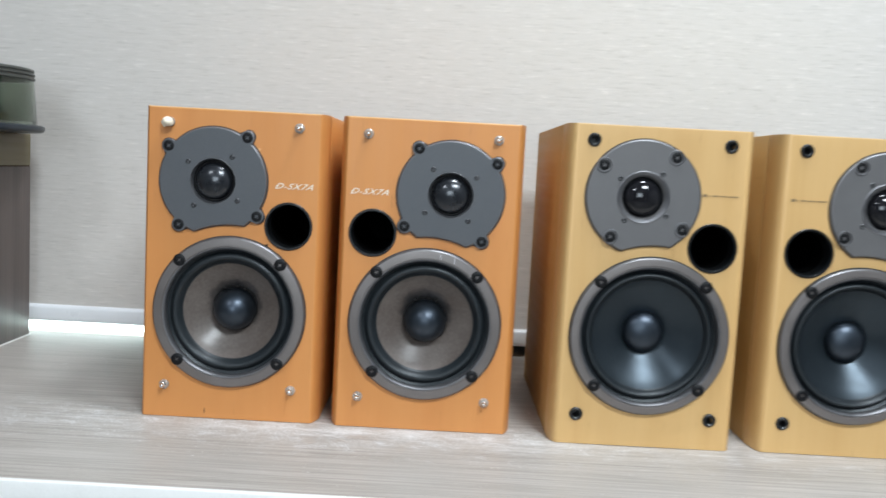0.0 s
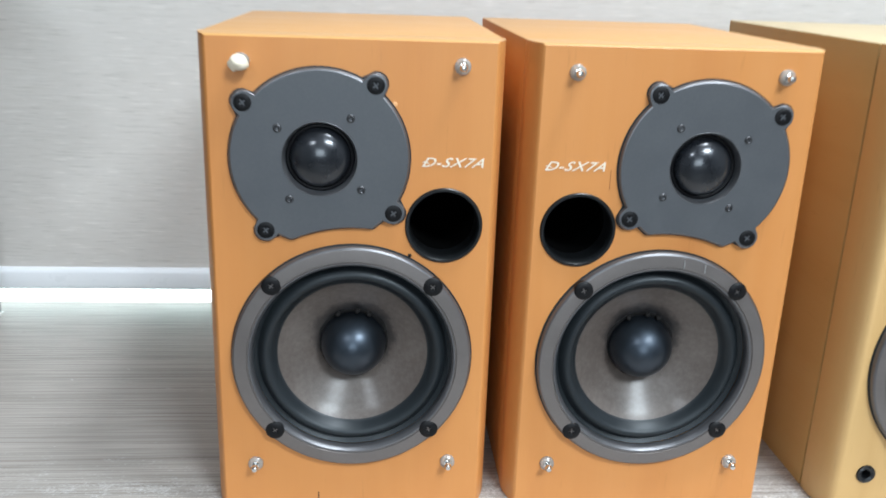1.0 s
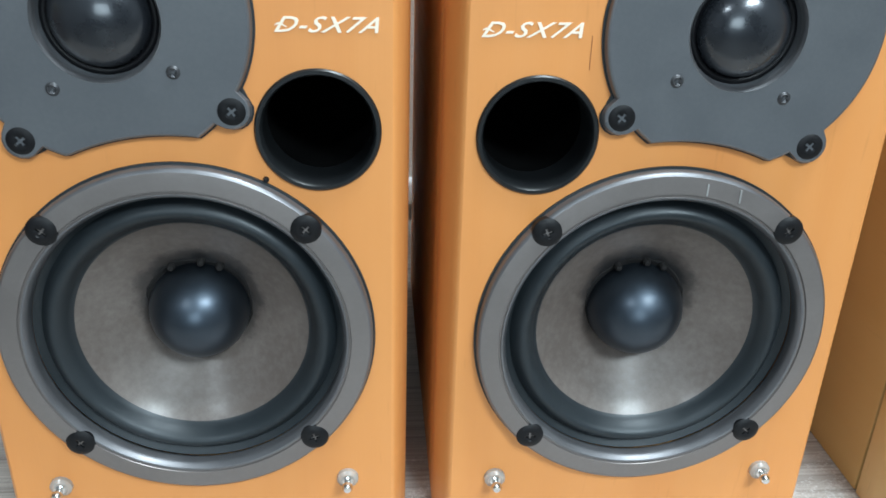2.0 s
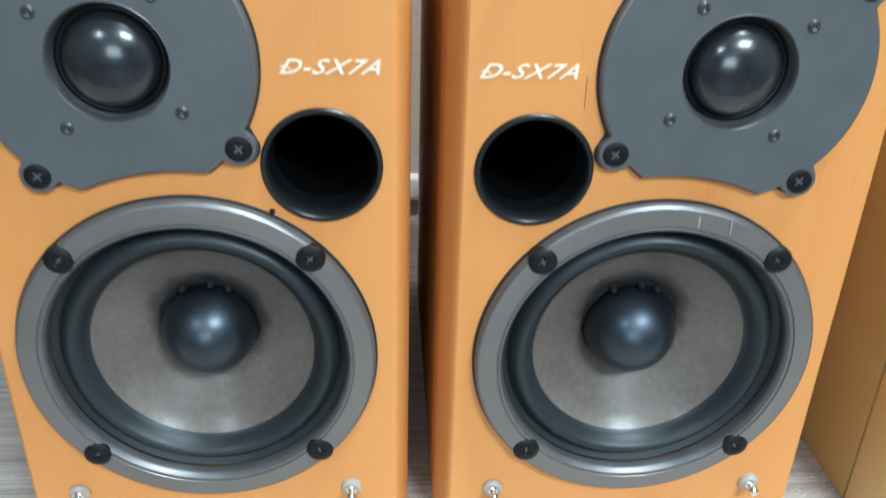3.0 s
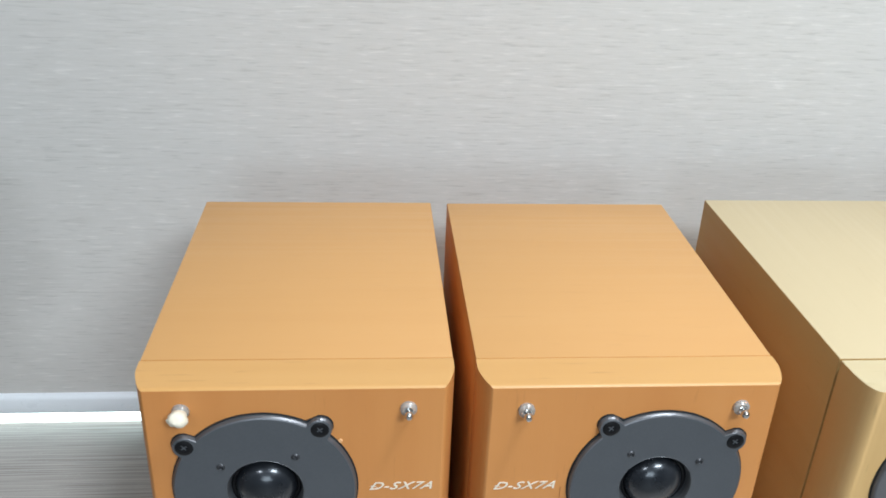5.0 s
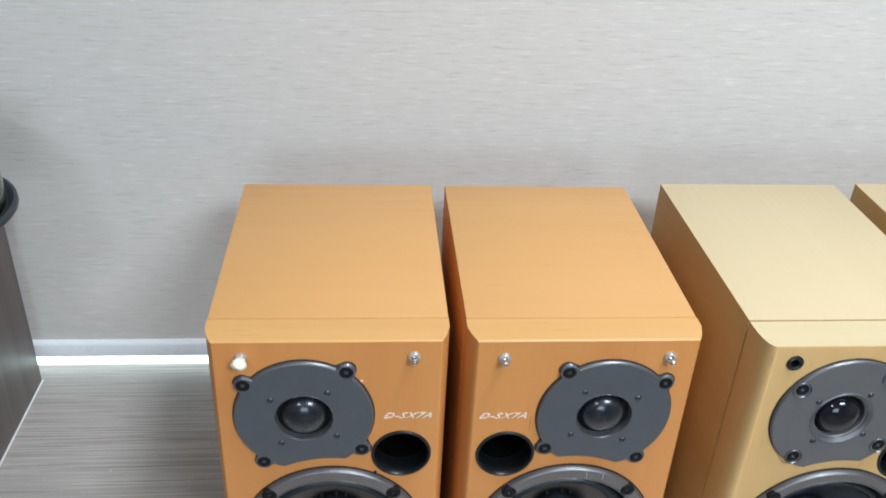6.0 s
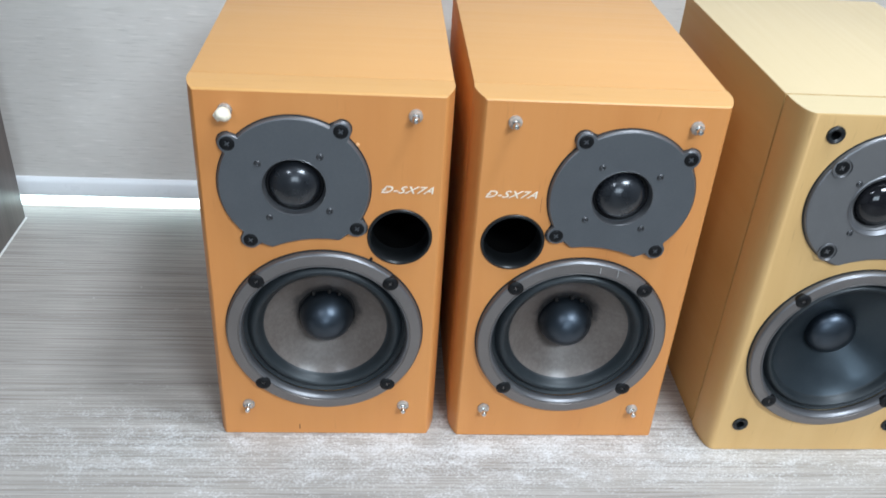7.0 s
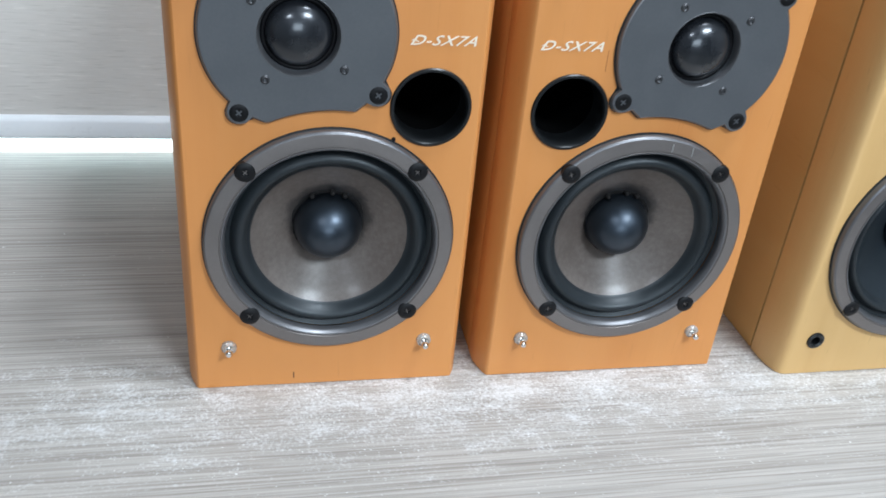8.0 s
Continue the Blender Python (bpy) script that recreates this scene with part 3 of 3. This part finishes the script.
def lettering(body, size, mat, parent, x, z, width):
    """Raised slanted lettering on the baffle, turned into a mesh."""
    cu = bpy.data.curves.new("lettering", "FONT")
    cu.body, cu.size, cu.shear, cu.extrude, cu.resolution_u, cu.space_character, cu.offset = body, size, 0.5, 0.00012, 3, 1.10, 0.00006
    ob = bpy.data.objects.new("lettering", cu)
    scene.collection.objects.link(ob)
    bpy.context.view_layer.update()
    me = bpy.data.meshes.new_from_object(ob.evaluated_get(bpy.context.evaluated_depsgraph_get()))
    bpy.data.objects.remove(ob)
    xs = [v.co.x for v in me.vertices]
    k = width / (max(xs) - min(xs))
    q = 0.0046 / max(v.co.y for v in me.vertices)
    me.transform(Matrix(((k, 0, 0, x - min(xs) * k), (0, 0, -1, -0.0002), (0, q, 0, z), (0, 0, 0, 1))))
    me.materials.clear()
    me.materials.append(mat)
    bm = bmesh.new()
    bm.from_mesh(me)
    rows = []
    for i in range(9):
        u = i / 8
        px, pz = x + 0.0003 + 0.0036 * u, z + 0.0020 + 0.0005 * math.sin(4.4 * u)
        half = 0.00012 + 0.00022 * math.sin(math.pi * u)
        rows.append([bm.verts.new((px, -0.00035, pz - half)), bm.verts.new((px, -0.00035, pz + half))])
    for a, b in zip(rows, rows[1:]):
        bm.faces.new((a[0], b[0], b[1], a[1]))
    bm.to_mesh(me)
    bm.free()
    return part("lettering", me, mat, parent, "slanted white lettering" if mat is INK_WHITE else "")


def loudspeaker(kind, side, lift=0.0):
    """One small two-way loudspeaker with its foot's front middle at the origin, facing -y. side: +1 tweeter left, -1 mirrored. lift: how far drivers and pegs sit above their usual height."""
    cherry = kind == "cherry"
    W1, H, D = (0.0750 if cherry else 0.0755), (0.2560 if cherry else 0.2595), (0.2115 if cherry else 0.2245)
    W0 = 0.0690 if cherry else 0.0665
    BT, GAP = (0.0235, 0.0004) if cherry else (0.0270, 0.0014)
    front, sides, top = (CHERRY_F, CHERRY_S, CHERRY_T_LIT) if cherry else (MAPLE_F, MAPLE_S_SHADED, MAPLE_T_LIT)
    WZ = 0.0900 if cherry else 0.0925
    TX, TZ = (-0.0160, 0.1965) if cherry else (-0.0130, 0.2035)
    PX, PZ = (0.0460, 0.1627) if cherry else (0.0455, 0.1655)
    TX, PX = TX * side, PX * side
    WZ, TZ, PZ = WZ - 0.0006 + lift, TZ + lift, PZ + lift
    thing = new("bookshelf_speaker")
    part("baffle", front_with_holes(W0, W1, H, BT, [(0, WZ, 0.0580), (TX, TZ, 0.0205), (PX, PZ, 0.0185)] + ([] if cherry else [(sx * 0.0540, z, 0.0030) for sx in (-1, 1) for z in (0.0252, 0.2470)])), front, thing, smooth=False)
    lit_top_veneer(thing.children[0].data, CHERRY_E_LIT if cherry else MAPLE_E_LIT)
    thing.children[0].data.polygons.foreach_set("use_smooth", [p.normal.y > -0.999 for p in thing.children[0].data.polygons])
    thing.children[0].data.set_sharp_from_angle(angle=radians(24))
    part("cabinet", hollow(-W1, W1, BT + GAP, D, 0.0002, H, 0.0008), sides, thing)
    lit_top_veneer(thing.children[1].data, top)
    part("seam", frame_ring(W1 - (0.0008 if cherry else 0.0025), 0.001, H - (0.0008 if cherry else 0.0025), 0.010, BT - 0.002, BT + GAP + 0.004), SEAM_DARK, thing, "dark seam between baffle and cabinet", smooth=False)

    # woofer
    gasket_r = 0.0633 if cherry else 0.0648
    part("gasket", lathe([(gasket_r, 0.0006), (gasket_r, -0.0007), (gasket_r - 0.0020, -0.0009)], 96, 0, WZ), RUBBER, thing, "thin black gasket")
    R = 0.0625 if cherry else 0.0640
    S = 0.0505 if cherry else 0.0530
    C = 0.0405 if cherry else 0.0450
    basket = part("woofer_frame", lathe([(R - 0.0012, -0.0034), (R - 0.0020, -0.0035), (S + 0.0046, -0.0037), (S + 0.0043, -0.0031),
                                         (S + 0.0039, -0.0031), (S + 0.0036, -0.0036)], 96, 0, WZ), FRAME_GREY, thing, "grey painted metal woofer frame")
    basket.location.y = -0.0011
    part("outer_rim", lathe([(R, 0.0022), (R, -0.0020), (R - 0.0005, -0.0029), (R - 0.0012, -0.0034)], 96, 0, WZ), FRAME_EDGE, basket, "bright turned outer edge")
    part("inner_rim", lathe([(S + 0.0036, -0.0036), (S + 0.0030, -0.0035), (S + 0.0020, -0.0022), (S + 0.0017, -0.0008), (S + 0.0017, 0.0022)], 96, 0, WZ), FRAME_EDGE, basket, "bright bevelled inner rim")
    part("surround", lathe([(S + 0.0019, 0.0020), (S + 0.0004, 0.0030)] + arc(S - 0.0006, 0.0036, C + 0.0004, 0.0048, 0.0046, 12) + [(C - 0.0006, 0.0056)], 96, 0, WZ), RUBBER, thing, "black rubber roll surround")
    cone = [(C - 0.0001, 0.0052)]
    for i in range(1, 9):
        u = i / 8
        cone.append((C + (0.0170 - C) * u, 0.0056 + (0.0160 if cherry else 0.0165) * u ** 0.95))
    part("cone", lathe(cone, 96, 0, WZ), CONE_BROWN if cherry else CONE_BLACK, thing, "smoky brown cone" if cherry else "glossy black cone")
    cap = []
    cr, cy = (0.0178, 0.0195) if cherry else (0.0168, 0.0200)
    ch = 0.0178 if cherry else 0.0085
    for i in range(11):
        a = math.pi / 2 * i / 10
        cap.append((cr * math.cos(a) if i < 10 else 0, cy - ch * math.sin(a)))
    if cherry:
        part("neck_ring", glue_shade_ring(WZ, C, side), GLUE_SHADE, thing, "uneven black ring of glue and painted shade on the cone's neck")
        for a in (64, 84, 116):
            part("glue_bead", lathe([(0, 0.0164), (0.0010, 0.0168), (0.0015, 0.0180), (0.0014, 0.0215)], 12, 0.0192 * math.cos(radians(a)), WZ + 0.0192 * math.sin(radians(a))), GLUE_SHADE, thing, "small black glue bead")
    part("dust_cap", lathe([(cr, cy + 0.003)] + cap, 64, 0, WZ), CAP_BLACK, thing, "domed black dust cap")
    for sx in (-1, 1):
        for sz in (-1, 1):
            d = 0.0411 if cherry else 0.0420
            placed("screw", BIG_SCREW, basket, sx * d, -0.0032, WZ + 0.0006 + sz * d, random.random() * 3)

    # tweeter
    base = radians(53.4)
    angs = [base + k * math.pi / 2 for k in range(4)]
    if side < 0:
        angs = [math.pi - a for a in angs]
    notch = (-TX, WZ - TZ, 0.0722 if cherry else 0.0735)
    wrap = [(a + 2 * math.pi) % (2 * math.pi) for a in angs]
    ears = [(a, 0.0452, 0.0060) for a in wrap] if cherry else []
    hole = 0.0172 if cherry else 0.0165
    plate = part("tweeter_plate", tweeter_plate(TX, TZ, 0.0440 if cherry else 0.0458, ears, notch, hole, 0.0013 if cherry else 0.0040),
                 PLATE_GREY if cherry else PLATE_PALE, thing, "flat grey tweeter plate" + (" with four lugs" if cherry else ""), smooth=False)
    plate.data.materials.append(FRAME_EDGE)
    for p in plate.data.polygons:
        out = math.hypot(p.center.x - TX, p.center.z - TZ)
        if 0.25 < abs(p.normal.y) < 0.93 and (out > 0.028 or cherry):
            p.material_index = 1
    if not cherry:
        part("horn_rim", lathe([(hole + 0.0046, -0.0031), (hole + 0.0038, -0.0036), (hole + 0.0014, -0.0020), (hole, 0.0016), (hole - 0.0008, 0.0020)], 56, TX, TZ), FRAME_EDGE, plate, "bright metal rim round the dome")
    part("gasket", flat_ring(TX, TZ, 0.0440 if cherry else 0.0458, ears, notch), RUBBER, plate, "thin black gasket")
    far, mid = (0.0452, 0.0252) if cherry else (0.0405, 0.0236)
    for a in wrap:
        placed("screw", BIG_SCREW, plate, TX + far * math.cos(a), -0.0021, TZ + far * math.sin(a), a)
        if not cherry:
            placed("screw_cup", CUP, plate, TX + far * math.cos(a), -0.0030, TZ + far * math.sin(a), 0, "bright countersunk cup")
        placed("small_screw", SMALL_SCREW, plate, TX + mid * math.cos(a), -0.0024, TZ + mid * math.sin(a), a)
    part("dome_surround", lathe([(hole + 0.0004, 0.0018)] + arc(hole - 0.0002, 0.0016, 0.0147, 0.0016, 0.0006, 6) + [(0.0143, 0.0024)], 56, TX, TZ), DOME_ROLL, thing, "black dome surround")
    dome = []
    for i in range(11):
        a = math.pi / 2 * i / 10
        dome.append((0.0148 * math.cos(a) if i < 10 else 0, 0.0022 - 0.0086 * math.sin(a)))
    part("tweeter_dome", lathe(dome, 56, TX, TZ), DOME_BLACK if cherry else DOME_GLOSS, thing, "soft black dome" if cherry else "glossy black dome")

    # port
    pr = 0.0197 if cherry else 0.0200
    port = part("port_tube", lathe([(pr, 0.0008), (pr, -0.0006), (pr - 0.0005, -0.0012), (pr - 0.0016, -0.0012), (pr - 0.0022, -0.0004), (pr - 0.0025, 0.0030), (pr - 0.0026, 0.0140)], 64, PX, PZ), PORT_BLACK, thing, "black plastic port with a rounded lip")
    part("bore", lathe([(pr - 0.0026, 0.0140), (pr - 0.0030, 0.140), (0, 0.142)], 48, PX, PZ), BORE_SHADE, port, "deep bore with its shade painted in")

    # grille fixings
    px, pz0, pz1 = (0.0525, 0.0262, 0.2425) if cherry else (0.0543, 0.0252, 0.2470)
    for sx in (-1, 1):
        for z in (pz0 + lift, pz1 + lift):
            if cherry:
                peg = placed("grille_peg", PIN, thing, sx * px, 0.0, z, 0, "shiny metal grille peg")
                placed("washer", WASH, peg, 0, 0, 0, 0, "clear plastic washer")
            else:
                placed("grille_socket", SOCKET, thing, sx * px, 0.0, z)
    if cherry:
        lettering("D-SX7A", 0.008, INK_WHITE, thing, 0.0340 if side > 0 else -0.0655, 0.1938 + lift * 0.5, 0.0310)
    else:
        x0 = 0.0345 if side > 0 else -0.0635
        for i, (dx, w, h) in enumerate(((0.0, 0.0035, 0.0022), (0.0045, 0.0020, 0.0005), (0.0075, 0.0050, 0.0010), (0.0135, 0.0060, 0.0008), (0.0205, 0.0075, 0.0009))):
            part("lettering_bar", block(x0 + dx, x0 + dx + w, -0.0003, 0.0002, 0.2075 - h / 2, 0.2075 + h / 2), INK_DARK, thing, smooth=False)
    return thing


CHERRY_TAG = dict(category="loudspeaker", group="cherry loudspeaker pair")
MAPLE_TAG = dict(category="loudspeaker", group="maple loudspeaker pair")
spk = tagged(loudspeaker("cherry", 1, 0.0012), label="orange cherry-veneered bookshelf speaker, cream putty on one peg", **CHERRY_TAG)
spk.location = (-0.1670, 0.698, 0.0)


def putty_lump():
    bm = bmesh.new()
    bmesh.ops.create_icosphere(bm, subdivisions=3, radius=0.0044)
    for v in bm.verts:
        k = 1 + 0.28 * noise.noise(v.co * 260)
        v.co = Vector((v.co.x * k, v.co.y * k * 0.95, v.co.z * k * 0.85))
        if v.co.x < -0.002 and v.co.z < 0:
            v.co.x *= 1.35
            v.co.z *= 1.45
    bmesh.ops.translate(bm, verts=bm.verts, vec=(-0.0525, -0.0055, 0.2437))
    return bm


part("putty", putty_lump(), CREAM, spk, "lump of cream putty over a peg")
part("nick", block(-0.0190, -0.0183, -0.0002, 0.0005, 0.0045, 0.0085), NICK_DARK, spk, "small dark nick", smooth=False)
part("dark_spot", lathe([(0, -0.0016), (0.0008, -0.0012), (0.0011, 0.0003)], 9, 0.0290, 0.1478), SCREW_BLACK, spk, "dark spot by the woofer frame")
part("chip", lathe([(0, -0.0005), (0.0010, -0.0004), (0.0014, 0.0003)], 9, 0.0203, 0.2250), NICK_PALE, spk, "pale chip in the veneer")

spk = tagged(loudspeaker("cherry", -1), label="orange cherry-veneered bookshelf speaker with scratched woofer frame", **CHERRY_TAG)
spk.location = (-0.0060, 0.697, 0.0)
part("crack", block(-0.0316, -0.03135, -0.0002, 0.0005, 0.184, 0.1945), CRACK, spk, "fine vertical crack", smooth=False)
for x, z, h in ((0.0104, 0.1460, 0.0042), (0.0218, 0.1436, 0.0046)):
    part("scratch", block(x, x + 0.0005, -0.0050, -0.0044, z - h / 2, z + h / 2), SCRATCH, spk, "bright scratch", smooth=False)

for x, y, side, text in ((0.1755, 0.684, 1, "pale maple-veneered bookshelf speaker with black woofer"), (0.3450, 0.687, -1, "pale maple-veneered bookshelf speaker at the row's end")):
    spk = tagged(loudspeaker("maple", side), label=text, **MAPLE_TAG)
    spk.location = (x, y, 0.0)
    spk.rotation_euler = (0, 0, radians(0.2 * side))


# ---- dark wooden box with a smoked glass jar ----
BX0, BX1, BY0, BY1, BH = -0.648, -0.468, 0.560, 0.980, 0.1950
box = tagged(new("wooden_box"), label="dark walnut box with an olive board on top", category="box")
box.location = ((BX0 + BX1) / 2, (BY0 + BY1) / 2, 0)
hx, hy = (BX1 - BX0) / 2, (BY1 - BY0) / 2
part("body", block(-hx, hx, -hy, hy, 0.0002, BH - 0.0006, 0.0012, 2), WALNUT, box)
part("top_board", block(-hx, hx, -hy, hy, BH + 0.0004, 0.2310, 0.0014, 2), OLIVE, box, "olive-brown top board")
part("foot_strip", block(hx - 0.001, hx + 0.0014, -hy, hy, 0.0001, 0.0016, 0.0004), EDGE_WHITE, box, "thin pale strip along the foot")
part("joint", block(-hx + 0.001, hx - 0.001, -hy + 0.001, hy - 0.001, BH - 0.001, BH + 0.001), SEAM_DARK, box)

JX, JY, JZ = -0.5000, 0.894, 0.2312
jar = tagged(new("glass_jar"), label="smoked glass jar with ridged dark lid on a blue-black saucer", category="jar")
jar.location = (JX, JY, JZ)
part("saucer", lathe([(0, 0.0), (0.072, 0.0), (0.078, 0.001), (0.080, 0.0035), (0.0795, 0.0068), (0.077, 0.0080), (0.0745, 0.0066), (0.0722, 0.0050), (0, 0.0050)], 72, axis="z"), SAUCER, jar, "blue-black plastic saucer")
part("glass", lathe([(0, 0.0056), (0.0715, 0.0056), (0.0722, 0.010), (0.0706, 0.034), (0.0690, 0.0540), (0.0673, 0.0540), (0.0689, 0.034), (0.0703, 0.011), (0, 0.0085)], 72, axis="z"), SMOKED, jar, "smoked grey-green glass")
part("lid", lathe([(0, 0.0544), (0.0689, 0.0544), (0.0700, 0.0550), (0.0700, 0.0572), (0.0681, 0.0578), (0.0681, 0.0588), (0.0698, 0.0594), (0.0698, 0.0614), (0.0677, 0.0620), (0.0677, 0.0630), (0.0692, 0.0636), (0.0687, 0.0658), (0.0657, 0.0666), (0, 0.0666)], 72, axis="z"), LID_DARK, jar, "dark ridged lid")



# ---- powder crumbs on the shelf ----
def crumbs():
    rng = random.Random(7)
    verts, faces = [], []
    for _ in range(3600):
        x = rng.gauss(-0.06, 0.16)
        y = 0.695 - abs(rng.gauss(0, 0.038)) if rng.random() < 0.75 else rng.uniform(0.56, 0.9)
        if not -0.45 < x < 0.45 or y < 0.548:
            continue
        if y > 0.66 and any(a < x < b and y > f - 0.002 for a, b, f in ((-0.243, -0.091, 0.698), (-0.082, 0.070, 0.697), (0.099, 0.252, 0.684), (0.268, 0.422, 0.687))):
            continue
        if noise.noise((x * 34, y * 44, 2.7)) < rng.uniform(-0.25, 0.35):
            continue
        s = rng.uniform(0.0002, 0.0005) * (1.5 if rng.random() < 0.1 else 1)
        h = s * rng.uniform(0.4, 0.9)
        k = len(verts)
        t = rng.random() * 6
        for i in range(4):
            a = t + i * math.pi / 2 + rng.uniform(-0.4, 0.4)
            q = s * rng.uniform(0.6, 1.3)
            verts.append((x + q * math.cos(a), y + q * 0.8 * math.sin(a), 0.0001))
        verts.append((x, y, h))
        for i in range(4):
            faces.append((k + i, k + (i + 1) % 4, k + 4))
    me = bpy.data.meshes.new("powder_crumbs")
    me.from_pydata(verts, [], faces)
    me.materials.append(POWDER)
    return me


tagged(new("powder_crumbs", crumbs()), label="white powder crumbs scattered on the laminate shelf", category="powder", kind="stuff")
